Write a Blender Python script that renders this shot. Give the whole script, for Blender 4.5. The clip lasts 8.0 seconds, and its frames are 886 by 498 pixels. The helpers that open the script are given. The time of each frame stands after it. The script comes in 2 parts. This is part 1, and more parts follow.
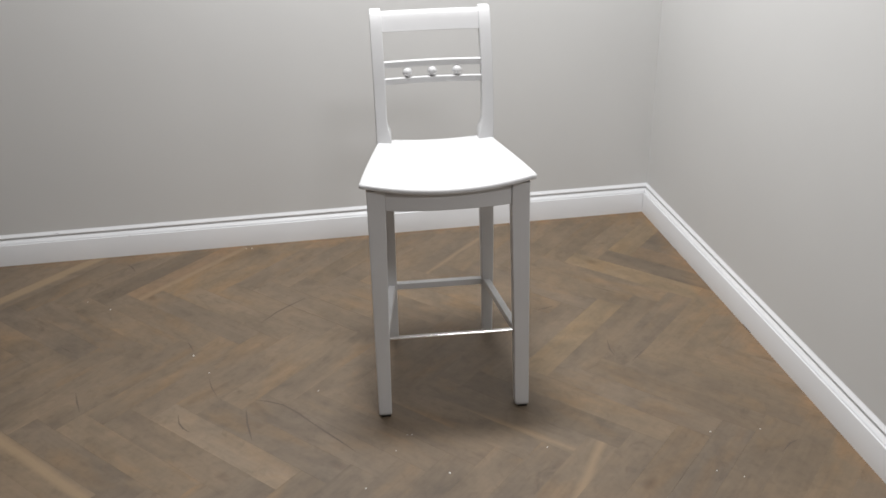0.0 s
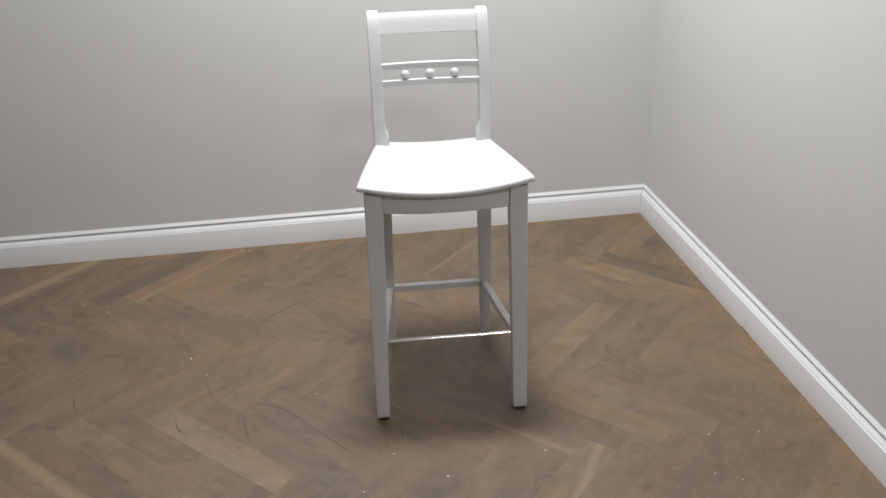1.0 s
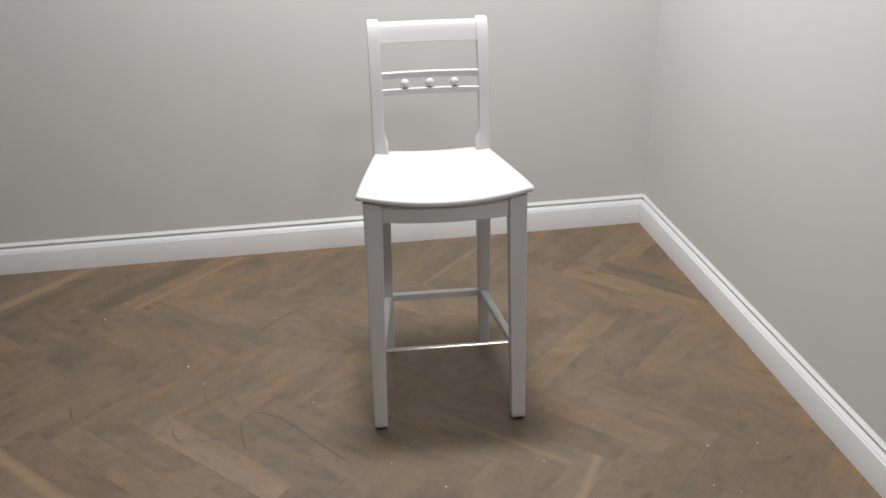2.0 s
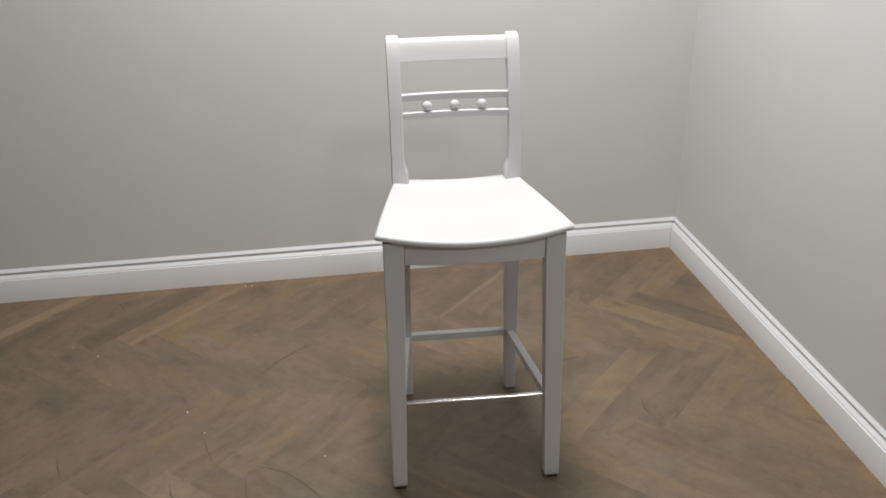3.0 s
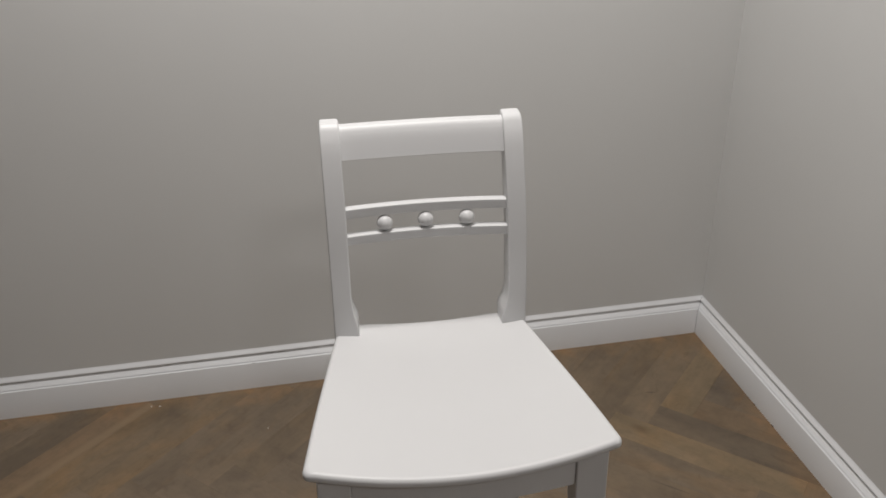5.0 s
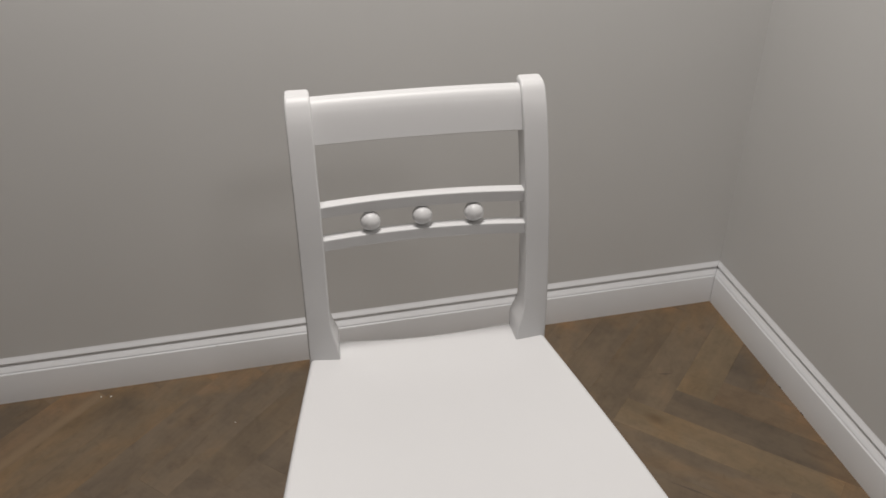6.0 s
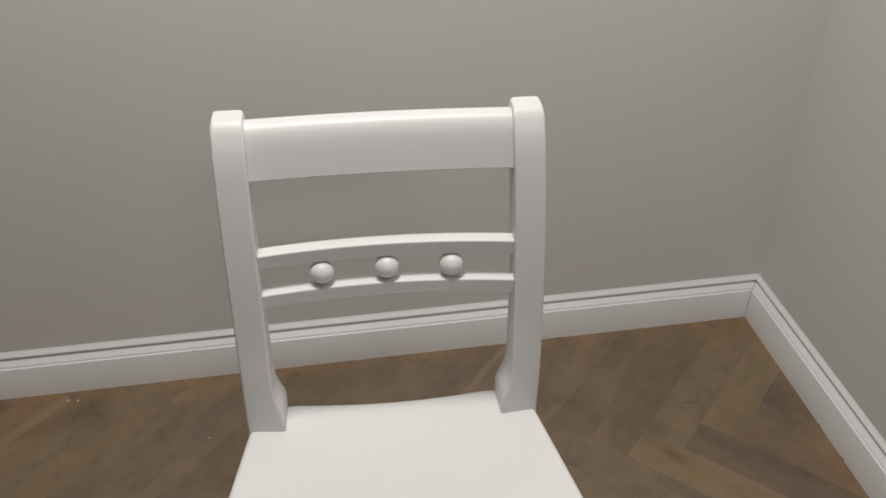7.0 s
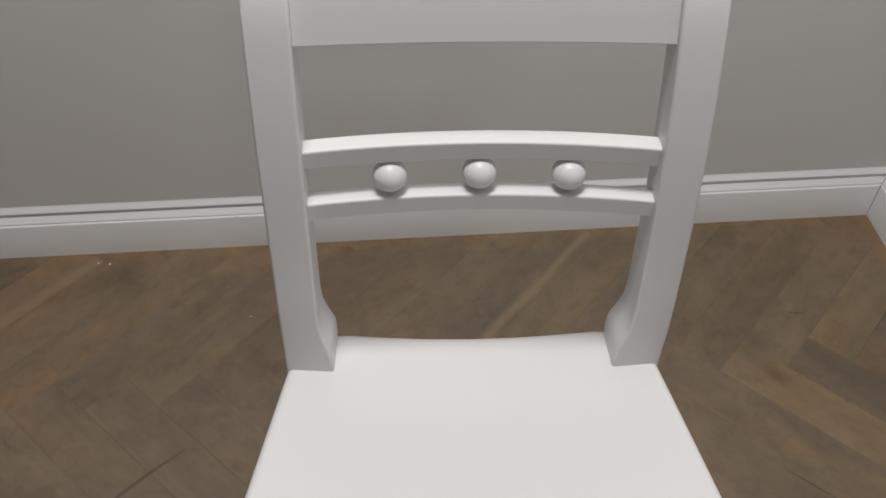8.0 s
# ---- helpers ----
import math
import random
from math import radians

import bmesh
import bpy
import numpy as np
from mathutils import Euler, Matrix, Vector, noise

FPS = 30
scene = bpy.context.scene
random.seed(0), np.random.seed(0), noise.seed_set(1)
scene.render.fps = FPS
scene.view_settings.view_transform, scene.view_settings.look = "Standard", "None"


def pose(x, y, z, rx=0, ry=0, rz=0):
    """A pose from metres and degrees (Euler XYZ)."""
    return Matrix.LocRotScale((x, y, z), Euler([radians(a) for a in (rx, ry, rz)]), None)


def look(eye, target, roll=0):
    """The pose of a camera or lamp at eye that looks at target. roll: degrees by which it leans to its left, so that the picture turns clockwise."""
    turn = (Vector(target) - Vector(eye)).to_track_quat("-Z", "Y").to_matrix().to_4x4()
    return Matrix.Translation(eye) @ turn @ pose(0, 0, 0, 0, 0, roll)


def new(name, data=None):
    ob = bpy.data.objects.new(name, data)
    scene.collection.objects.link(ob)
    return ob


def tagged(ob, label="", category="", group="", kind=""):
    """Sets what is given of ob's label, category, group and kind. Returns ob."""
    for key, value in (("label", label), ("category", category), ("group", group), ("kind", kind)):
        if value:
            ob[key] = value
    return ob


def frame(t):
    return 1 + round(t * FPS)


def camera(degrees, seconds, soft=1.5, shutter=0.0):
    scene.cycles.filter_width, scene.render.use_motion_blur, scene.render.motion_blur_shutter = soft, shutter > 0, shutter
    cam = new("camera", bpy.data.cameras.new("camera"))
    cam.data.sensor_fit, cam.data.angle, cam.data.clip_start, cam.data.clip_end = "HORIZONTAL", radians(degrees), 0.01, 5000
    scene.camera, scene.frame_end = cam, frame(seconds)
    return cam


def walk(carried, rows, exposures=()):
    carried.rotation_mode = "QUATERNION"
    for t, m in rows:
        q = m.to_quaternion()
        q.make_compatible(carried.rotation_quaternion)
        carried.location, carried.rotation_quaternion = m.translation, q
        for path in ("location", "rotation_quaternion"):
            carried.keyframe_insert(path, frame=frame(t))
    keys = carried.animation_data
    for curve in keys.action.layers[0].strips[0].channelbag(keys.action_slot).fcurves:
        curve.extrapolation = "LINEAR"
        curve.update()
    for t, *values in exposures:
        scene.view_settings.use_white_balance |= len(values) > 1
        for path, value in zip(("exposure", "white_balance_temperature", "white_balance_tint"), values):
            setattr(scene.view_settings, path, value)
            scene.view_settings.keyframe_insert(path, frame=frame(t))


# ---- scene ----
cam = camera(53.7, 8.0, 1.6)
PATH = [
    (0, (-1.226, -3.014, 1.412), (-0.973, -1.238, 0.529), -1.5),
    (0.5, (-1.223, -3.004, 1.412), (-0.968, -1.228, 0.529), -1.5),
    (1, (-1.225, -3.007, 1.417), (-0.967, -1.232, 0.533), -1.5),
    (1.2, (-1.228, -3.01, 1.42), (-0.968, -1.235, 0.534), -1.4),
    (2.3, (-1.219, -2.986, 1.419), (-0.959, -1.201, 0.554), -1.0),
    (2.5, (-1.211, -2.955, 1.418), (-0.953, -1.172, 0.549), -0.9),
    (2.7, (-1.215, -2.894, 1.413), (-0.957, -1.113, 0.541), -1.0),
    (3, (-1.248, -2.756, 1.412), (-0.987, -0.974, 0.543), -1.0),
    (3.2, (-1.271, -2.646, 1.425), (-0.988, -0.870, 0.550), -1.0),
    (3.5, (-1.284, -2.523, 1.429), (-0.946, -0.767, 0.533), -1.1),
    (3.7, (-1.277, -2.446, 1.422), (-0.934, -0.692, 0.525), -1.0),
    (4, (-1.242, -2.309, 1.417), (-0.896, -0.556, 0.52), -1.0),
    (4.2, (-1.201, -2.222, 1.435), (-0.859, -0.468, 0.537), -0.9),
    (4.5, (-1.158, -2.101, 1.433), (-0.815, -0.346, 0.539), -1.0),
    (4.7, (-1.143, -2.057, 1.428), (-0.814, -0.3, 0.53), -1.0),
    (5.8, (-1.115, -1.719, 1.385), (-0.738, -0.067, 0.322), 0.1),
    (6, (-1.105, -1.667, 1.377), (-0.731, -0.03, 0.29), -0.1),
    (6.2, (-1.096, -1.619, 1.368), (-0.720, 0.003, 0.259), 0.0),
    (6.5, (-1.069, -1.559, 1.363), (-0.698, 0.045, 0.228), 0.0),
    (6.7, (-1.037, -1.508, 1.364), (-0.679, 0.091, 0.217), 0.3),
    (7, (-0.985, -1.442, 1.353), (-0.704, 0.149, 0.174), 0.5),
    (7.2, (-0.963, -1.403, 1.341), (-0.754, 0.168, 0.122), 0.5),
    (7.5, (-0.954, -1.341, 1.309), (-0.803, 0.175, 0.012), 0.5),
    (7.7, (-0.961, -1.289, 1.274), (-0.823, 0.167, -0.090), 0.7),
    (8, (-0.991, -1.213, 1.239), (-0.856, 0.162, -0.207), 1.1),
]
EXPOSURES = [(0, 0.34, 6310, 10.4), (1.2, 0.27, 6330, 10.1), (2.5, 0.22, 6420, 10.8), (3.5, 0.00, 6450, 9.6), (4.5, -0.38, 6560, 10.4), (5.8, -0.54, 6700, 12.2), (6.5, -0.55, 6770, 11.6), (7, -0.48, 6830, 11.2), (7.5, -0.49, 6720, 11.4), (8, -0.50, 6620, 11.2)]
walk(cam, [(t, look(eye, target, roll)) for t, eye, target, roll in PATH], EXPOSURES)

# ---- light ----
world = bpy.data.worlds.new("room_air")
scene.world = world
world.use_nodes = True
world.node_tree.nodes["Background"].inputs[0].default_value = (0.6, 0.6, 0.6, 1)
world.node_tree.nodes["Background"].inputs[1].default_value = 0.02
ROOM_H = 2.6
X0, Y0 = -5.6, -6.6      # unseen far walls of the room, behind and beside the camera; distance tunes bounced light
WALL = 0.017             # wall plane behind the face of the baseboard


def downlight_or_fill(x, y, watts, size=0.32, tint=(1.0, 0.98, 0.955)):
    data = bpy.data.lights.new("downlight_or_fill", "AREA")
    data.shape, data.size, data.energy, data.color = "DISK", size, watts, tint
    ob = new("downlight_or_fill", data)
    ob.matrix_world = pose(x, y, ROOM_H - 0.03)
    return ob


downlight_or_fill(-0.86, -0.73, 22.0, 0.3, (0.995, 0.985, 0.955))
downlight_or_fill(-1.13, -0.80, 18.5, 0.3, (0.997, 0.975, 0.962))
# front fill without a known source, added to brighten the stool's front faces
downlight_or_fill(-0.60, -3.20, 16.5, 0.5, (0.997, 0.972, 0.962))


# ---- materials ----
def shader(name):
    m = bpy.data.materials.new(name)
    m.use_nodes = True
    return m, m.node_tree, m.node_tree.nodes["Principled BSDF"]


def node(tree, kind, **values):
    n = tree.nodes.new(kind)
    for key, value in values.items():
        n.inputs[key].default_value = value
    return n


def ramp(tree, source, stops):
    n = tree.nodes.new("ShaderNodeValToRGB")
    while len(n.color_ramp.elements) < len(stops):
        n.color_ramp.elements.new(0.5)
    for e, (at, colour) in zip(n.color_ramp.elements, stops):
        e.position, e.color = at, (*colour, 1)
    tree.links.new(source, n.inputs[0])
    return n


def blend(tree, kind, factor, a, b):
    n = tree.nodes.new("ShaderNodeMix")
    n.data_type, n.blend_type = "RGBA", kind
    for value, k in ((factor, 0), (a, 6), (b, 7)):
        if hasattr(value, "is_output"):
            tree.links.new(value, n.inputs[k])
        elif k == 0:
            n.inputs[0].default_value = value
        else:
            n.inputs[k].default_value = (*value, 1)
    return n.outputs[2]


def relief(tree, bsdf, source, strength, distance):
    b = node(tree, "ShaderNodeBump", Strength=strength, Distance=distance)
    tree.links.new(source, b.inputs["Height"])
    tree.links.new(b.outputs[0], bsdf.inputs["Normal"])


def paint(name, colour, rough, grain, bump, mottle=0.04, stretch=(1, 1, 1), specular=0.5):
    """Painted surface: fine roller or brush relief and a faint large mottle."""
    m, tree, bsdf = shader(name)
    where = tree.nodes.new("ShaderNodeTexCoord")
    turn = node(tree, "ShaderNodeMapping", Scale=stretch)
    tree.links.new(where.outputs["Object"], turn.inputs[0])
    fine = node(tree, "ShaderNodeTexNoise", Scale=grain, Detail=3.0)
    large = node(tree, "ShaderNodeTexNoise", Scale=2.2, Detail=4.0)
    tree.links.new(turn.outputs[0], fine.inputs["Vector"])
    tree.links.new(where.outputs["Object"], large.inputs["Vector"])
    lo, hi = [c * (1 - mottle) for c in colour], [min(1, c * (1 + mottle)) for c in colour]
    tone = ramp(tree, large.outputs[0], [(0.3, lo), (0.7, hi)])
    tree.links.new(tone.outputs[0], bsdf.inputs["Base Color"])
    gloss = node(tree, "ShaderNodeMapRange", **{"To Min": rough - 0.06, "To Max": rough + 0.06})
    tree.links.new(large.outputs[0], gloss.inputs[0])
    tree.links.new(gloss.outputs[0], bsdf.inputs["Roughness"])
    bsdf.inputs["Specular IOR Level"].default_value = specular
    relief(tree, bsdf, fine.outputs[0], bump, 0.001)
    return m


def oak(name, dark, mid, light, sap=None):
    """Greyed oiled oak, grain along the plank's own x. sap: a golden sapwood streak, as its place across the plank, half its width, its slant and its strength."""
    m, tree, bsdf = shader(name)
    link = tree.links.new
    where, own, place = (tree.nodes.new(k) for k in ("ShaderNodeTexCoord", "ShaderNodeObjectInfo", "ShaderNodeNewGeometry"))
    shift = node(tree, "ShaderNodeVectorMath")
    shift.operation = "MULTIPLY_ADD"
    shift.inputs[1].default_value = (37, 11, 5)
    link(own.outputs["Random"], shift.inputs[0])
    link(where.outputs["Object"], shift.inputs[2])

    def field(scale, source, detail, rough=0.5, distortion=0.0):
        turn = node(tree, "ShaderNodeMapping", Scale=scale)
        n = node(tree, "ShaderNodeTexNoise", Scale=1.0, Detail=detail, Roughness=rough, Distortion=distortion)
        link(source, turn.inputs[0])
        link(turn.outputs[0], n.inputs["Vector"])
        return n.outputs[0]

    cloud = field((3.4, 8.5, 8), shift.outputs[0], 5.0, 0.55, 1.6)
    pores = field((9, 240, 20), shift.outputs[0], 3.0)
    blotch = field((3.2, 6.5, 5), shift.outputs[0], 6.0, 0.6, 0.9)
    amber = field((3.4, 8, 5), shift.outputs[0], 5.0, 0.55, 0.7)
    stain = field((5.2, 5.2, 5.2), place.outputs["Position"], 7.0, 0.62, 0.5)
    speckle = field((34, 34, 34), place.outputs["Position"], 5.0, 0.65, 0.8)
    base = ramp(tree, cloud, [(0.30, dark), (0.5, mid), (0.72, light)]).outputs[0]
    base = blend(tree, "MULTIPLY", 1.0, base, ramp(tree, speckle, [(0.32, (0.88, 0.875, 0.87)), (0.5, (1, 1, 1)), (0.7, (1.06, 1.05, 1.04))]).outputs[0])
    smudge = field((8, 15, 9), shift.outputs[0], 6.0, 0.65, 1.2)
    base = blend(tree, "MULTIPLY", 1.0, base, ramp(tree, smudge, [(0.27, (0.76, 0.74, 0.72)), (0.40, (1, 1, 1))]).outputs[0])
    # growth rings, pores
    bands = node(tree, "ShaderNodeTexWave", Scale=1.0, Distortion=6.0, Detail=2.0, **{"Detail Scale": 1.1})
    bands.bands_direction = "Y"
    turn = node(tree, "ShaderNodeMapping", Scale=(2.2, 21, 4))
    link(shift.outputs[0], turn.inputs[0])
    link(turn.outputs[0], bands.inputs["Vector"])
    base = blend(tree, "MULTIPLY", 1.0, base, ramp(tree, bands.outputs[1], [(0.0, (0.98, 0.978, 0.975)), (0.6, (1.006, 1.006, 1.006))]).outputs[0])
    base = blend(tree, "MULTIPLY", 1.0, base, ramp(tree, pores, [(0.35, (0.99, 0.989, 0.988)), (0.6, (1.005, 1.005, 1.005))]).outputs[0])
    # grey and amber parts of each board, traffic stains over all, board to board tone
    base = blend(tree, "MULTIPLY", 1.0, base, ramp(tree, blotch, [(0.30, (0.87, 0.88, 0.895)), (0.47, (1, 1, 1)), (0.68, (1.06, 1.05, 1.035))]).outputs[0])
    base = blend(tree, "MULTIPLY", 1.0, base, ramp(tree, amber, [(0.36, (0.98, 0.99, 1.015)), (0.53, (1, 1, 1)), (0.68, (1.12, 1.03, 0.90))]).outputs[0])
    base = blend(tree, "MULTIPLY", 1.0, base, ramp(tree, stain, [(0.28, (0.80, 0.795, 0.79)), (0.46, (1, 1, 1)), (0.66, (1.12, 1.09, 1.05))]).outputs[0])
    base = blend(tree, "MULTIPLY", 1.0, base, ramp(tree, own.outputs["Random"], [(0.0, (0.955, 0.957, 0.965)), (0.5, (1, 1, 1)), (1.0, (1.04, 1.03, 1.01))]).outputs[0])
    # one long side of a board a little paler than the other
    sides = tree.nodes.new("ShaderNodeSeparateXYZ")
    link(where.outputs["Object"], sides.inputs[0])
    side = node(tree, "ShaderNodeMapRange", **{"From Min": -0.042, "From Max": 0.042})
    link(sides.outputs[1], side.inputs[0])
    base = blend(tree, "MULTIPLY", 1.0, base, ramp(tree, side.outputs[0], [(0.0, (0.985, 0.985, 0.985)), (0.85, (1.01, 1.01, 1.01)), (1.0, (1.035, 1.03, 1.02))]).outputs[0])
    # bare amber wood where the stain stops short of the baseboards
    spot = tree.nodes.new("ShaderNodeSeparateXYZ")
    link(place.outputs["Position"], spot.inputs[0])
    nearest = tree.nodes.new("ShaderNodeMath")
    nearest.operation = "MAXIMUM"
    link(spot.outputs[0], nearest.inputs[0])
    link(spot.outputs[1], nearest.inputs[1])
    frayed = tree.nodes.new("ShaderNodeMath")
    frayed.operation = "MULTIPLY_ADD"
    link(field((9, 9, 9), place.outputs["Position"], 4.0, 0.6, 0.4), frayed.inputs[0])
    frayed.inputs[1].default_value = 0.22
    link(nearest.outputs[0], frayed.inputs[2])
    worn = node(tree, "ShaderNodeMapRange", **{"From Min": 0.055, "From Max": 0.125, "To Max": 0.6})
    link(frayed.outputs[0], worn.inputs[0])
    base = blend(tree, "MULTIPLY", worn.outputs[0], base, (1.42, 1.16, 0.86))
    # knots
    cells = node(tree, "ShaderNodeTexVoronoi", Scale=1.0)
    turn = node(tree, "ShaderNodeMapping", Scale=(4.5, 8, 1))
    link(shift.outputs[0], turn.inputs[0])
    link(turn.outputs[0], cells.inputs["Vector"])
    spot = ramp(tree, cells.outputs["Distance"], [(0.03, (0.72, 0.67, 0.62)), (0.15, (1, 1, 1))]).outputs[0]
    base = blend(tree, "MULTIPLY", ramp(tree, cells.outputs["Color"], [(0.62, (0, 0, 0)), (0.66, (1, 1, 1))]).outputs[0], base, spot)
    if sap:
        across, half, slant, strength = sap
        axis = tree.nodes.new("ShaderNodeSeparateXYZ")
        link(where.outputs["Object"], axis.inputs[0])

        def sums(x, factor, y):
            n = tree.nodes.new("ShaderNodeMath")
            n.operation = "MULTIPLY_ADD"
            link(x, n.inputs[0])
            n.inputs[1].default_value = factor
            if hasattr(y, "is_output"):
                link(y, n.inputs[2])
            else:
                n.inputs[2].default_value = y
            return n.outputs[0]

        off = sums(axis.outputs[0], -slant, axis.outputs[1])
        off = sums(cloud, 0.016, off)
        away = tree.nodes.new("ShaderNodeMath")
        away.operation = "ABSOLUTE"
        link(sums(off, 1.0, -across - 0.008), away.inputs[0])
        edge = node(tree, "ShaderNodeMapRange", **{"From Min": half + 0.009, "From Max": half - 0.007, "To Max": strength})
        link(away.outputs[0], edge.inputs[0])
        base = blend(tree, "MIX", edge.outputs[0], base, (0.290, 0.208, 0.124))
    link(base, bsdf.inputs["Base Color"])
    gloss = node(tree, "ShaderNodeMapRange", **{"To Min": 0.44, "To Max": 0.66})
    link(stain, gloss.inputs[0])
    link(gloss.outputs[0], bsdf.inputs["Roughness"])
    relief(tree, bsdf, pores, 0.2, 0.0005)
    return m


def plain(name, colour, rough, metal=0.0):
    m, tree, bsdf = shader(name)
    n = node(tree, "ShaderNodeTexNoise", Scale=90.0, Detail=3.0)
    tone = ramp(tree, n.outputs[0], [(0.3, [c * 0.85 for c in colour]), (0.7, [min(1, c * 1.1) for c in colour])])
    tree.links.new(tone.outputs[0], bsdf.inputs["Base Color"])
    bsdf.inputs["Roughness"].default_value, bsdf.inputs["Metallic"].default_value = rough, metal
    return m


WALL_PAINT = paint("warm_grey_wall_paint", (0.676, 0.677, 0.668), 0.62, 420, 0.12, 0.015)
CEILING_PAINT = paint("white_ceiling_paint", (0.75, 0.75, 0.74), 0.8, 300, 0.15)
TRIM_PAINT = paint("white_trim_paint", (0.83, 0.842, 0.86), 0.36, 160, 0.06, 0.02)
CHAIR_PAINT = paint("white_satin_lacquer", (0.637, 0.637, 0.641), 0.41, 240, 0.05, 0.012, (1, 1, 0.3), 0.45)
CHROME = plain("polished_steel", (0.95, 0.94, 0.93), 0.16, 1.0)
FELT = plain("dark_felt", (0.03, 0.025, 0.02), 0.95)
SUBFLOOR = plain("dark_subfloor", (0.05, 0.04, 0.03), 0.95)
CRUMB = plain("white_crumb", (0.75, 0.74, 0.70), 0.8)
SCUFF = plain("dark_scuff", (0.122, 0.092, 0.068), 0.7)
TONES = (0.141, 0.106, 0.073), (0.167, 0.126, 0.086), (0.190, 0.143, 0.098)


def tint(tones, *by):
    return [[c * k for c, k in zip(tone, by)] for tone in tones]


OAK = oak("greyed_oak", *TONES)
OAK_LIGHT = oak("light_oak", *tint(TONES, 1.27, 1.28, 1.28))
OAK_PALE = oak("pale_oak", *tint(TONES, 1.08, 1.075, 1.06))
OAK_GOLD = oak("golden_oak", *tint(TONES, 1.17, 1.13, 1.0))
OAK_WARM = oak("warm_oak", *tint(TONES, 1.03, 1.01, 0.96))
OAK_ORANGE = oak("orange_oak", *tint(TONES, 1.16, 1.07, 0.96))
OAK_GREY = oak("grey_oak", *tint(TONES, 0.925, 0.94, 0.97))
# dark boards, and front-right boards that carry shade in their colour
OAK_DARK_SHADED = oak("dark_and_shaded_oak", *tint(TONES, 0.91, 0.905, 0.89))
SAPS = [((-2.203, -0.163), oak("oak_with_sapwood", *TONES, (0.016, 0.021, 0.0, 0.75))),
        ((-1.722, -0.163), oak("orange_oak_with_sapwood", *tint(TONES, 1.20, 1.08, 0.95), (-0.028, 0.011, 0.0, 0.55))),
        ((-0.762, -0.163), oak("oak_with_fine_sapwood", *TONES, (-0.026, 0.0035, 0.03, 0.75))),
        ((-2.023, -1.169), oak("oak_with_sapwood_streak", *TONES, (0.020, 0.012, 0.0, 0.75))),
        ((-0.762, -1.504), oak("oak_with_slanted_sapwood", *TONES, (-0.050, 0.009, 0.22, 0.65))),
        ((-0.822, -1.169), oak("oak_with_pale_edge", *TONES, (-0.041, 0.006, 0.08, 0.55)))]


# ---- shapes ----
def part(name, bm, material, parent=None, label="", sharp=35):
    """One mesh object out of a bmesh, under a thing or a part."""
    bmesh.ops.recalc_face_normals(bm, faces=bm.faces)
    mesh = bpy.data.meshes.new(name)
    for f in bm.faces:
        f.smooth = True
    bm.to_mesh(mesh)
    bm.free()
    mesh.set_sharp_from_angle(angle=radians(sharp))
    mesh.materials.append(material)
    ob = new(name, mesh)
    ob.parent = parent
    if label:
        ob["label"] = label
    if parent and material is CHAIR_PAINT:
        ob.modifiers.new("flat faces", "WEIGHTED_NORMAL").keep_sharp = True
    return ob


def loft(rings, closed=False):
    """A skin over rings of equal count; capped at both ends unless closed."""
    bm = bmesh.new()
    made = [[bm.verts.new(p) for p in ring] for ring in rings]
    n = len(rings[0])
    pairs = list(zip(made, made[1:])) + ([(made[-1], made[0])] if closed else [])
    for a, b in pairs:
        for i in range(n):
            bm.faces.new((a[i], a[(i + 1) % n], b[(i + 1) % n], b[i]))
    if not closed:
        bm.faces.new(made[0])
        bm.faces.new(made[-1])
    return bm


def rounded(u0, u1, v0, v1, r, steps=3):
    """Outline of a rectangle with round corners, as pairs (u, v)."""
    out = []
    for cu, cv, start in ((u1 - r, v1 - r, 0), (u0 + r, v1 - r, 90), (u0 + r, v0 + r, 180), (u1 - r, v0 + r, 270)):
        for k in range(steps + 1):
            a = radians(start + 90 * k / steps)
            out.append((cu + r * math.cos(a), cv + r * math.sin(a)))
    return out


def box(x0, x1, y0, y1, z0, z1, bevel=0.0, steps=2):
    bm = bmesh.new()
    bmesh.ops.create_cube(bm, size=1, matrix=Matrix.LocRotScale(((x0 + x1) / 2, (y0 + y1) / 2, (z0 + z1) / 2), None, (x1 - x0, y1 - y0, z1 - z0)))
    if bevel:
        bmesh.ops.bevel(bm, geom=bm.edges[:], offset=bevel, segments=steps, affect="EDGES", profile=0.5)
    return bm


def between(table, at):
    """Smoothly interpolated value of a short table of (at, value)."""
    if at <= table[0][0]:
        return table[0][1]
    for (a, va), (b, vb) in zip(table, table[1:]):
        if at <= b:
            return va + (vb - va) * (at - a) / (b - a)
    return table[-1][1]


# ---- room ----
T = 0.12
tagged(part("wall_north", box(X0 - T, WALL + T, WALL, WALL + T, 0, ROOM_H), WALL_PAINT), "warm light grey painted plain wall", "wall", kind="structure")
tagged(part("wall_east", box(WALL, WALL + T, Y0 - T, WALL, 0, ROOM_H), WALL_PAINT), "warm light grey painted plain wall", "wall", kind="structure")
tagged(part("wall_west", box(X0 - T, X0, Y0 - T, WALL, 0, ROOM_H), WALL_PAINT), "warm light grey painted plain wall", "wall", kind="structure")
tagged(part("wall_south", box(X0, WALL, Y0 - T, Y0, 0, ROOM_H), WALL_PAINT), "warm light grey painted plain wall", "wall", kind="structure")
tagged(part("ceiling", box(X0 - T, WALL + T, Y0 - T, WALL + T, ROOM_H, ROOM_H + 0.1), CEILING_PAINT), "plain white painted ceiling", "ceiling", kind="structure")

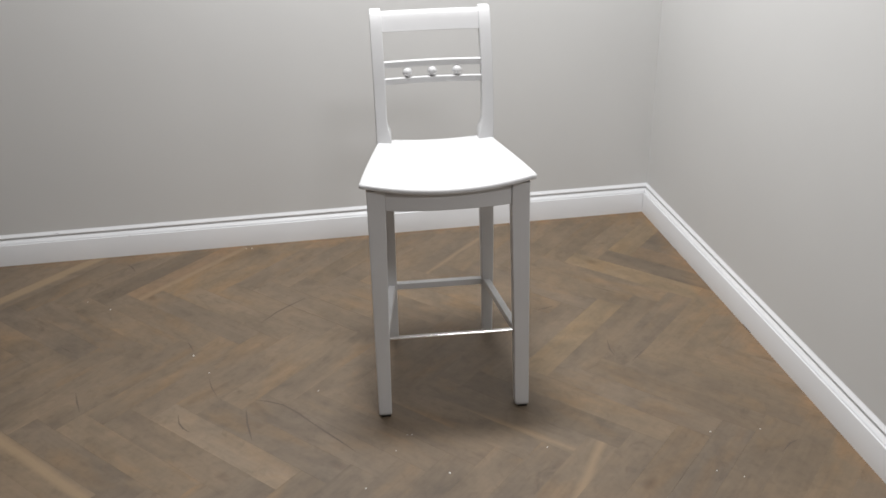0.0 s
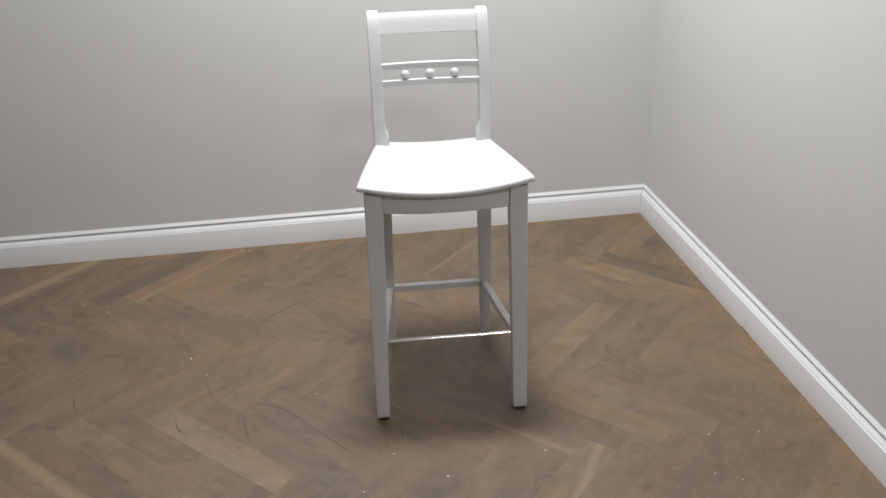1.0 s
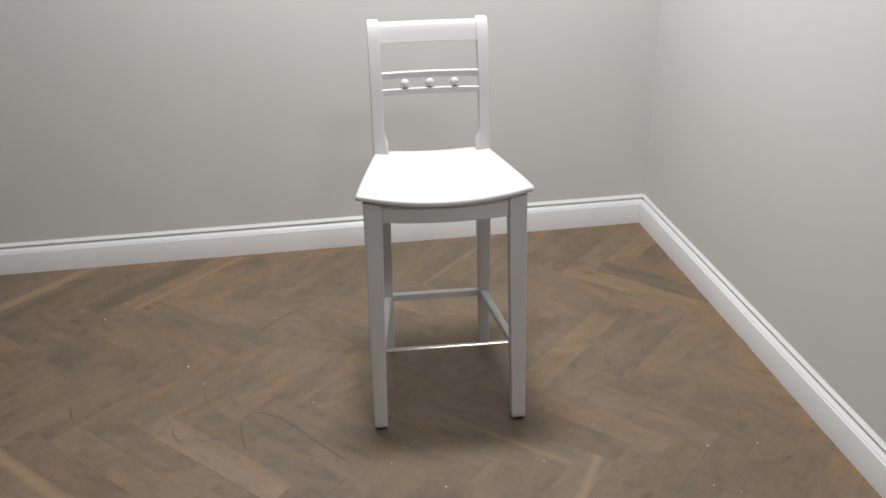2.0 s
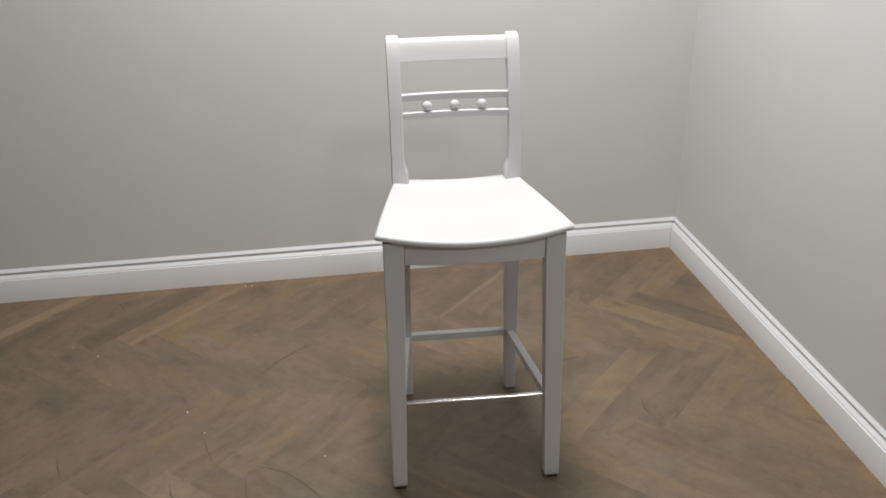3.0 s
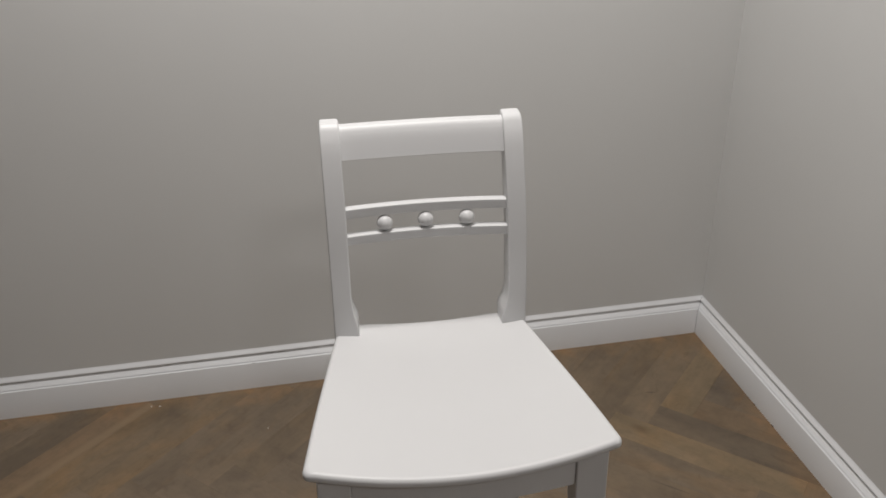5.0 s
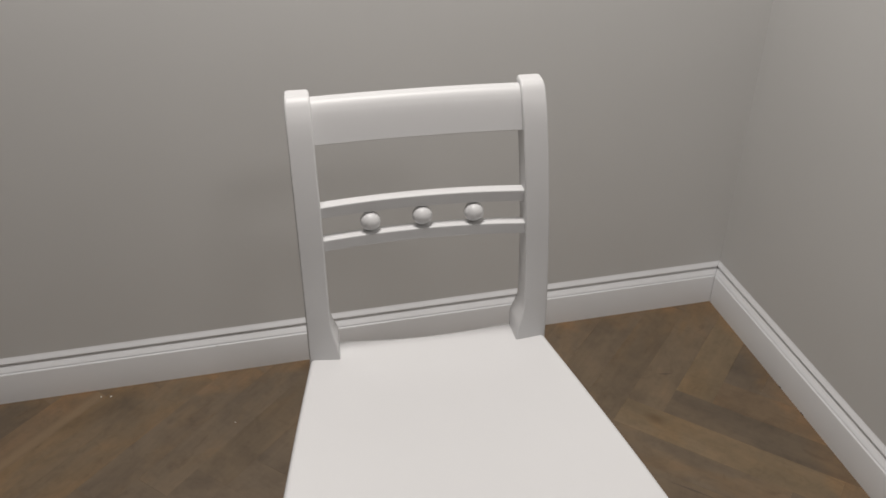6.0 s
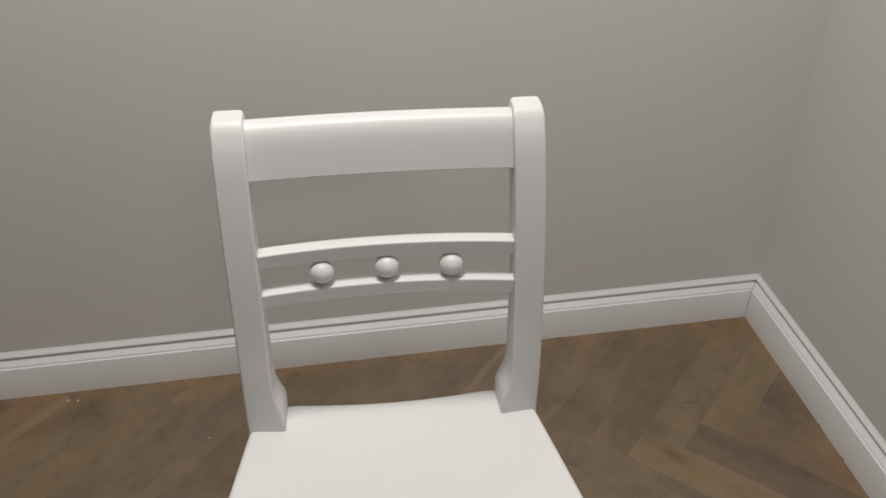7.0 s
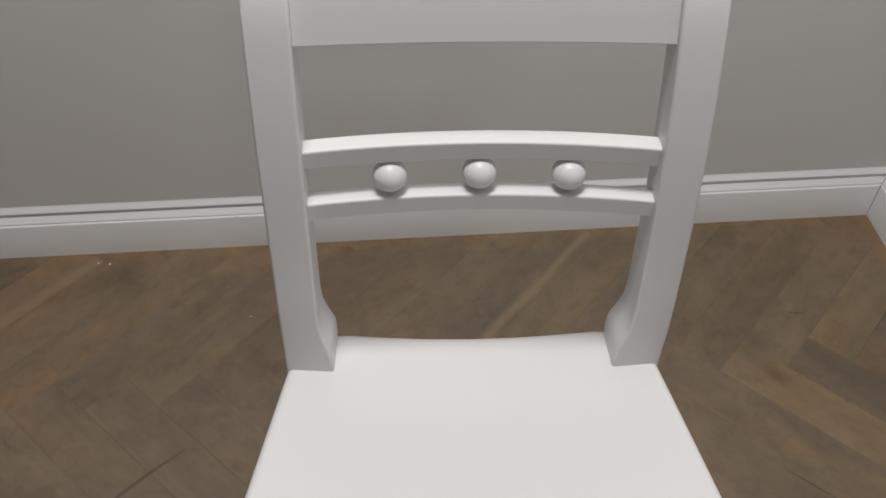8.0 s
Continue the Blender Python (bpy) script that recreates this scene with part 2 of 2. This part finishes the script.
# moulded baseboard: distance behind its face, height
PROFILE = [(0.0, 0.0), (0.0, 0.0778), (0.0005, 0.0793), (0.0016, 0.0802), (0.0038, 0.0806), (0.0054, 0.0812), (0.0056, 0.0824), (0.0036, 0.0833),
           (0.0042, 0.0844), (0.0066, 0.0872), (0.0092, 0.0902), (0.0118, 0.0932), (0.0136, 0.0954), (0.0144, 0.0968), (0.0152, 0.0980), (0.0152, 0.1024),
           (0.0106, 0.1030), (0.0096, 0.1038), (0.0101, 0.1050), (0.0118, 0.1078), (0.0140, 0.1106), (0.0160, 0.1134), (WALL, 0.1156), (WALL, 0.0)]
GAP = 0.0007
tagged(part("baseboard", loft([[(X0, d, z) for d, z in PROFILE], [(d - GAP, d, z) for d, z in PROFILE]]), TRIM_PAINT, sharp=28),
       "white painted moulded wooden baseboard along the wall", "baseboard", kind="structure")
tagged(part("baseboard", loft([[(d, Y0, z) for d, z in PROFILE], [(d, d - GAP, z) for d, z in PROFILE]]), TRIM_PAINT, sharp=28),
       "white painted moulded wooden baseboard along the wall", "baseboard", kind="structure")


# ---- counter stool ----
stool = tagged(new("counter_stool"), "white lacquered wooden counter stool with spindle-ball back and steel footrest", "stool")
stool.matrix_world = pose(-0.9275, -0.9242, 0, 0, 0, -3.0)


def seat_z(x, y):
    """Top of the dished seat, falling a little to the back."""
    b = min(max((y + 0.2) / 0.387, 0), 1)
    return 0.651 - (0.018 - 0.004 * b) * (1 - min(abs(x) / 0.2, 1) ** 2) - 0.0172 * b


def seat_outline():
    """Front bowed, sides drawn in to the back, front corners rounded."""
    half = []
    for k in range(13):
        a = k / 12
        half.append((0.201 * a, -0.197 - 0.017 * (1 - a * a)))
    for k in range(1, 6):
        t = radians(90 * k / 5)
        half.append((0.201 + 0.0115 * math.sin(t), -0.197 + 0.0125 * (1 - math.cos(t))))
    for k in range(1, 13):
        b = k / 12
        half.append((0.2125 - 0.0565 * b + 0.0018 * math.sin(math.pi * b), -0.1845 + 0.3525 * b))
    half += [(0.1545, 0.178), (0.148, 0.190), (0.11, 0.1945), (0.075, 0.1930), (0.037, 0.1918), (0, 0.1914)]
    return half + [(-x, y) for x, y in half[-2:0:-1]]


EDGE = seat_outline()
rings = []
for inset, drop in ((0.010, 0.0140), (0.002, 0.0135), (0.0003, 0.0122), (0, 0.0100), (0.0002, 0.0062), (0.0012, 0.0034), (0.0032, 0.0012), (0.0060, 0.0002), (0.009, 0.0)):
    s = 1 - inset / 0.19
    rings.append([(x * s, y * s, seat_z(x * s, y * s) - drop) for x, y in EDGE])
for s in (0.9, 0.8, 0.66, 0.5, 0.34, 0.18, 0.05):
    rings.append([(x * s, y * s, seat_z(x * s, y * s)) for x, y in EDGE])
part("seat", loft(rings), CHAIR_PAINT, stool, "dished white seat with a bowed front edge", 50)

# back posts run from the floor to the top: height and front, depth, inner side
FRONT = [(0.0, 0.152), (0.25, 0.150), (0.55, 0.149), (0.625, 0.150), (0.70, 0.1575), (0.796, 0.1715), (0.838, 0.1795), (0.88, 0.1895), (0.914, 0.199), (0.94, 0.2075), (0.955, 0.214)]
DEPTH = [(0.0, 0.032), (0.3, 0.037), (0.62, 0.040), (0.75, 0.036), (0.95, 0.033)]
INNER = [(0.0, 0.1275), (0.3, 0.1240), (0.55, 0.1198), (0.625, 0.1188), (0.640, 0.1196), (0.650, 0.1218), (0.660, 0.1246), (0.672, 0.1269), (0.688, 0.1280), (0.95, 0.1275)]
SWELL = [(0.0, 0.0), (0.60, 0.0), (0.625, 0.0004), (0.640, 0.0026), (0.650, 0.0040), (0.657, 0.0036), (0.665, 0.0018), (0.675, 0.0004), (0.69, 0.0)]
OUTER = [(0.0, 0.156), (0.3, 0.160), (0.95, 0.1590)]
LEAN = {1: [(0.0, 0.0), (0.63, 0.0), (0.67, 0.0016), (0.78, 0.0021), (0.86, 0.0013), (0.94, 0.0)], -1: [(0.0, 0.0), (0.63, 0.0), (0.67, -0.0002), (0.78, -0.0005), (0.86, -0.0003), (0.94, 0.0)]}   # each post bends a little sideways


def back_post(side):
    rings = []
    levels = [0.0035, 0.0065] + [0.03 + 0.05 * k for k in range(12)] + [0.6, 0.62, 0.635, 0.645, 0.65, 0.655, 0.66, 0.667, 0.675, 0.682, 0.69, 0.70] + [0.72 + 0.02 * k for k in range(12)]
    for z in levels:
        y0 = between(FRONT, z)
        cut = 0.002 if z < 0.005 else 0
        pts = rounded(between(INNER, z) + cut, between(OUTER, z) - cut, y0 + cut, y0 + between(DEPTH, z) - cut, 0.0024)
        mid, deep, swell = (pts[0][0] + pts[-8][0]) / 2, between(DEPTH, z), between(SWELL, z)
        lean = between(LEAN[side], z)
        rings.append([(side * (x + lean - (swell * (y - y0) / deep if x < mid else 0)), y, z) for x, y in pts])
    for z, y0, y1, cut in ((0.950, 0.2136, 0.2472, 0), (0.9572, 0.2176, 0.2488, 0), (0.9624, 0.2222, 0.2494, 0.0004), (0.9658, 0.2268, 0.249, 0.0012), (0.9678, 0.2320, 0.2475, 0.0025)):
        rings.append([(side * x, y, z) for x, y in rounded(0.1275 + cut, 0.1590 - cut, y0, y1, 0.0030)])
    return loft(rings)


def front_leg(side):
    rings = []
    for z in (0.006, 0.011, 0.02, 0.1, 0.2, 0.3, 0.4, 0.5, 0.56, 0.59, 0.628):
        k = min(z / 0.575, 1)
        cut = 0.004 if z < 0.008 else 0
        inner, outer = (0.1615, 0.1975) if side > 0 else (0.1670, 0.2000)
        pts = rounded(inner + (0.152 - inner) * k + cut, outer + (0.196 - outer) * k - cut, -0.224 + 0.034 * k + cut, -0.192 + 0.044 * k - cut, 0.0025)
        rings.append([(side * x, y, z) for x, y in pts])
    return loft(rings)


for side in (-1, 1):
    post = part("back_post", back_post(side), CHAIR_PAINT, stool, sharp=50)
    part("foot_pad", box(min(side * 0.131, side * 0.153), max(side * 0.131, side * 0.153), 0.156, 0.180, 0, 0.0045, 0.001), FELT, post, "dark felt foot pad")
    leg = part("front_leg", front_leg(side), CHAIR_PAINT, stool, sharp=50)
    part("foot_pad", box(min(side * 0.169, side * 0.194), max(side * 0.169, side * 0.194), -0.221, -0.197, 0, 0.0065, 0.0015), FELT, leg, "dark felt foot pad")


def swept(section, half, bow, count=16):
    """A section of (y, z) run along x, set back by bow in the middle."""
    rings = []
    for k in range(count + 1):
        x = half * (2 * k / count - 1)
        rings.append([(x, y + bow * (1 - (x / half) ** 2), z) for y, z in section])
    return loft(rings)


TOP = [(0.2050, 0.9134), (0.2062, 0.9121), (0.2240, 0.9121), (0.2262, 0.9134), (0.2420, 0.9529), (0.2425, 0.9577), (0.2400, 0.9611), (0.2345, 0.9626),
       (0.2285, 0.9617), (0.2235, 0.9587), (0.2195, 0.9537), (0.2165, 0.9474), (0.2135, 0.9398), (0.2095, 0.9276)]
part("top_rail", swept(TOP, 0.130, 0.0045), CHAIR_PAINT, stool)
part("middle_rail", swept(rounded(0.186, 0.2015, 0.8215, 0.838, 0.002), 0.1305, 0.010), CHAIR_PAINT, stool)
part("middle_rail", swept(rounded(0.177, 0.1925, 0.7790, 0.7955, 0.002), 0.1305, 0.010), CHAIR_PAINT, stool)
for x in (-0.0665, 0, 0.0665):
    bm = bmesh.new()
    y = 0.1885 + 0.010 * (1 - (x / 0.1305) ** 2)
    bmesh.ops.create_uvsphere(bm, u_segments=28, v_segments=18, radius=1, matrix=Matrix.LocRotScale((x, y, 0.8080), None, (0.0130, 0.0130, 0.0123)))
    part("ball", bm, CHAIR_PAINT, stool, sharp=180)

# aprons under the seat
rings = []
for k in range(17):
    x = 0.1508 * (2 * k / 16 - 1)
    y = -0.1865 - 0.015 * (1 - (x / 0.1508) ** 2)
    top = seat_z(x, y) - 0.010
    rings.append([(x, y, 0.5755), (x, y + 0.0015, 0.574), (x, y + 0.018, 0.574), (x, y + 0.018, top), (x, y, top)])
part("front_apron", loft(rings), CHAIR_PAINT, stool)
for side in (-1, 1):
    rings = []
    for y in (-0.149, 0.0, 0.151):
        x = 0.184 - 0.037 * (y + 0.149) / 0.3
        top = seat_z(x, y) - 0.010
        rings.append([(side * (x - 0.009), y, 0.577), (side * (x + 0.009), y, 0.577), (side * (x + 0.009), y, top), (side * (x - 0.009), y, top)])
    part("side_apron", loft(rings), CHAIR_PAINT, stool)
    rings = []
    for y, x, z in ((-0.178, 0.1715, 0.2210), (0.153, 0.1400, 0.1900)):
        rings.append([(side * a, y, b) for a, b in rounded(x - 0.0095, x + 0.0095, z - 0.020, z, 0.002)])
    part("side_stretcher", loft(rings), CHAIR_PAINT, stool)
part("back_apron", box(-0.124, 0.124, 0.160, 0.178, 0.570, seat_z(0, 0.17) - 0.012, 0.001), CHAIR_PAINT, stool)
part("back_stretcher", box(-0.128, 0.128, 0.158, 0.177, 0.1705, 0.1895, 0.002), CHAIR_PAINT, stool)
bm = bmesh.new()
bmesh.ops.create_cone(bm, cap_ends=True, segments=20, radius1=0.006, radius2=0.006, depth=0.318, matrix=pose(0, -0.192, 0.2225, 0, 90, 0))
part("footrest_bar", bm, CHROME, stool, "thin polished steel footrest bar")

# ---- herringbone floor ----
floor = tagged(part("floor", box(X0 - T, WALL + T, Y0 - T, WALL + T, -0.12, -0.0122), SUBFLOOR), "greyed oak herringbone parquet floor", "floor", kind="structure")
LONG, WIDE, DEEP, SEAM = 0.474, 0.0849, 0.012, 0.0001
ANCHOR = Vector((-1.740, -1.031, 0))
U, V = Vector((1, -1, 0)).normalized(), Vector((1, 1, 0)).normalized()
EAST, NORTH = 0.010, 0.010          # planks end under the baseboards


def plank_mesh():
    a, b, c = LONG / 2 - SEAM / 2, WIDE / 2 - SEAM / 2, 0.00008
    bm = loft([[(x, y, -DEEP) for x, y in ((-a, -b), (a, -b), (a, b), (-a, b))], [(x, y, -c) for x, y in ((-a, -b), (a, -b), (a, b), (-a, b))],
               [(x, y, 0) for x, y in ((c - a, c - b), (a - c, c - b), (a - c, b - c), (c - a, b - c))]])
    bmesh.ops.recalc_face_normals(bm, faces=bm.faces)
    return bm


def plank_data(material, m=None):
    bm = plank_mesh()
    if m is not None:               # cut where it would pass a wall
        back = m.inverted()
        for place, normal in (((EAST, 0, 0), (1, 0, 0)), ((0, NORTH, 0), (0, 1, 0)), ((X0, 0, 0), (-1, 0, 0)), ((0, Y0, 0), (0, -1, 0))):
            bmesh.ops.bisect_plane(bm, geom=bm.verts[:] + bm.edges[:] + bm.faces[:], plane_co=back @ Vector(place), plane_no=back.to_3x3() @ Vector(normal), clear_outer=True)
    mesh = bpy.data.meshes.new("plank")
    bm.to_mesh(mesh)
    bm.free()
    mesh.materials.append(material)
    return mesh


# planks that stand out, by a point on each
LIGHT = [(-1.542, -1.169)]
PALES = [(-1.783, -1.169), (-1.362, -0.833), (-1.542, -0.498), (-1.242, -0.163), (-0.942, -0.498)]
GOLDS = [(-0.522, -0.833), (-0.222, -0.498), (-0.042, -0.163)]
GREYS = [(-1.903, -1.169), (-1.422, -1.169), (-1.302, -1.169), (-2.023, -0.498), (-2.143, -0.498), (-1.662, -0.498), (-0.462, -1.169), (-0.402, -1.504), (-0.582, -0.498), (-0.102, -0.833), (-0.582, -1.839)]
# last six, at the front right, are darkened to offset too bright lamplight
DARKS_AND_SHADED = [(-2.083, -0.163), (-0.402, -0.833), (-0.102, -0.498), (-0.702, -1.169), (-1.843, -0.163), (-0.342, -1.169), (-0.282, -1.504), (-0.522, -1.504), (-0.642, -1.504), (-0.222, -1.169), (-0.162, -1.504)]
ORANGES = [(0.018, -0.498)]
WARMS = [(-1.602, -0.163), (-1.482, -0.163), (-0.462, -0.498), (-0.282, -0.163), (-0.402, -0.163), (-1.122, -0.163), (-0.582, -1.169), (-0.162, -0.163), (-0.162, -0.833), (-0.042, -0.833), (-0.642, -0.163), (-0.102, -1.169), (-0.042, -1.504)]


def chosen(points, m):
    for x, y in points:
        p = m.inverted() @ Vector((x, y, 0))
        if abs(p.x) < LONG / 2 and abs(p.y) < WIDE / 2:
            return True
    return False


KINDS = ((OAK_GOLD, GOLDS), (OAK_ORANGE, ORANGES), (OAK_LIGHT, LIGHT), (OAK_PALE, PALES), (OAK_WARM, WARMS), (OAK_GREY, GREYS), (OAK_DARK_SHADED, DARKS_AND_SHADED))
whole = {m: plank_data(m) for m in (OAK, OAK_LIGHT, OAK_GOLD, OAK_WARM, OAK_ORANGE, OAK_GREY, OAK_PALE, OAK_DARK_SHADED, *(m for _, m in SAPS))}
rest = bmesh.new()
dice = random.Random(4)
spots = []
for row in range(-18, 9):
    for k in range(-110, 60):
        for turned in (False, True):
            if turned:
                u, v, angle = (k + 0.5) * WIDE, (k + 1) * WIDE + LONG / 2, 45
            else:
                u, v, angle = k * WIDE + LONG / 2, (k + 0.5) * WIDE, -45
            c = ANCHOR + U * (u - row * LONG) + V * (v + row * LONG)
            if X0 - 0.2 < c.x < EAST + 0.2 and Y0 - 0.2 < c.y < NORTH + 0.2:
                spots.append((c, angle, dice.random() < 0.5, dice.random()))
for c, angle, turned, luck in spots:
    m = pose(c.x, c.y, 0, 0, 0, angle)
    streak = next((k for p, k in SAPS if chosen([p], m)), None)
    if turned and not streak:
        m = pose(c.x, c.y, 0, 0, 0, angle + 180)
    corners = [m @ Vector((sx * LONG / 2, sy * WIDE / 2, 0)) for sx in (-1, 1) for sy in (-1, 1)]
    xs, ys = [p.x for p in corners], [p.y for p in corners]
    if min(xs) > EAST or min(ys) > NORTH or max(xs) < X0 or max(ys) < Y0:
        continue
    crosses = max(xs) > EAST or max(ys) > NORTH or min(xs) < X0 or min(ys) < Y0
    near = c.x > -2.75 and c.y > -1.95
    if near:
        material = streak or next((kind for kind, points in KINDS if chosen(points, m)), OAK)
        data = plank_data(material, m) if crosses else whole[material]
        if len(data.polygons):
            ob = new("plank", data)
            ob.parent, ob.matrix_basis = floor, m @ Matrix.Diagonal((1, 1 - 0.005 * luck ** 7, 1, 1))     # uneven joints
    else:
        data = plank_data(OAK, m) if crosses else whole[OAK]
        data = data.copy()
        data.transform(m)
        rest.from_mesh(data)
tagged(part("plank_field", rest, OAK, floor), "greyed oak herringbone planks", kind="stuff")

# ---- marks on the floor ----
dice = random.Random(7)
rest = bmesh.new()
for x, y, r in ((-1.656, -0.736, 4.2), (-1.953, -0.401, 3.0), (-1.295, -0.983, 2.4), (-1.074, -1.219, 1.8), (-1.063, -1.221, 1.8), (-0.991, -1.383, 4.0),
                (-1.194, -1.400, 2.6), (-0.316, -1.347, 3.2), (-0.363, -1.488, 2.4), (-0.188, -1.359, 2.4), (-0.309, -1.520, 2.0), (-0.737, -1.331, 2.4),
                (-1.110, -1.276, 2.0), (-1.536, -0.026, 2.6), (-1.514, -0.030, 3.0), (-2.038, -0.335, 2.2), (-1.602, -0.836, 2.6), (-1.238, -0.179, 1.8)):
    s = r * 0.001
    bmesh.ops.create_icosphere(rest, subdivisions=1, radius=1, matrix=Matrix.LocRotScale((x, y, s * 0.3), Euler((0, 0, dice.random() * 6)), (s, s * 0.6, s * 0.4)))
tagged(part("crumb", rest, CRUMB), "small white crumbs of dirt on the oak floor", "crumbs", kind="stuff")


def scuff(points, width):
    """A thin dark rub mark on the boards."""
    bm = bmesh.new()
    left, right = [], []
    n = len(points)
    for i, (x, y) in enumerate(points):
        ax, ay = points[max(i - 1, 0)]
        bx, by = points[min(i + 1, n - 1)]
        d = Vector((bx - ax, by - ay, 0)).normalized()
        w = width * (0.15 if i in (0, n - 1) else dice.uniform(0.6, 1.1)) / 2
        left.append(bm.verts.new((x - d.y * w, y + d.x * w, 0.0004)))
        right.append(bm.verts.new((x + d.y * w, y - d.x * w, 0.0004)))
    for i in range(n - 1):
        bm.faces.new((left[i], right[i], right[i + 1], left[i + 1]))
    tagged(part("scuff_mark", bm, SCUFF), "thin dark scuff mark on the oak floor", "scuff mark", "scuffs on the floor", "structure")


scuff(((-1.468, -0.993), (-1.43, -1.008), (-1.391, -1.031), (-1.352, -1.073), (-1.317, -1.122), (-1.282, -1.167), (-1.248, -1.21), (-1.209, -1.262)), 0.006)
scuff(((-1.489, -1.033), (-1.486, -1.065), (-1.483, -1.096), (-1.476, -1.13), (-1.468, -1.17)), 0.007)
scuff(((-1.964, -0.866), (-1.950, -0.915), (-1.933, -0.964)), 0.005)
scuff(((-1.681, -0.652), (-1.670, -0.68), (-1.658, -0.71)), 0.006)
scuff(((-1.600, -0.865), (-1.590, -0.91), (-1.568, -0.967)), 0.004)
scuff(((-0.256, -0.240), (-0.241, -0.244), (-0.224, -0.246)), 0.006)
scuff(((-1.950, -0.075), (-1.932, -0.10), (-1.915, -0.138)), 0.007)
scuff(((-0.373, -0.556), (-0.340, -0.585), (-0.306, -0.616)), 0.005)
scuff(((-1.464, -0.581), (-1.416, -0.522), (-1.371, -0.483), (-1.323, -0.447)), 0.010)
scuff(((-0.595, -0.668), (-0.568, -0.663), (-0.538, -0.654)), 0.008)
scuff(((-0.434, -0.881), (-0.442, -0.930), (-0.439, -0.967)), 0.006)
scuff(((-0.401, -1.005), (-0.375, -0.980), (-0.339, -0.947)), 0.005)
scuff(((-1.668, -1.024), (-1.661, -1.063), (-1.648, -1.087), (-1.629, -1.107)), 0.005)
scuff(((-2.061, -0.610), (-2.040, -0.630), (-2.019, -0.649)), 0.006)
scuff(((-0.177, -1.452), (-0.143, -1.425), (-0.116, -1.415)), 0.007)

# ---- flaws along the baseboards ----
PUTTY = plain("white_paint_blob", (0.78, 0.78, 0.79), 0.5)
for x, z, w, h in ((-1.264, 0.0800, 0.005, 0.0014), (-1.943, 0.0800, 0.006, 0.0014), (-2.19, 0.110, 0.006, 0.0014)):
    bm = bmesh.new()
    bmesh.ops.create_icosphere(bm, subdivisions=2, radius=1, matrix=Matrix.LocRotScale((x, 0.0098 if z > 0.1 else 0.0008, z), None, (w, 0.0014, h)))
    tagged(part("paint_drip", bm, PUTTY, sharp=180), "hardened white paint drip on the baseboard", "paint drip", "paint drips", "structure")
for x, y, long, turn in ((-0.0006, -0.438, 0.012, 90), (-0.0006, -0.348, 0.008, 90), (-0.0006, -0.90, 0.05, 90), (-0.46, -0.0006, 0.010, 0)):
    bm = box(-long / 2, long / 2, -0.0022, 0.0008, 0.0002, 0.0016, 0.0006, 1)
    ob = tagged(part("floor_gap", bm, SUBFLOOR), "dark open joint under the baseboard", "joint", "open joints", "structure")
    ob.matrix_world = pose(x, y, 0, 0, 0, turn)
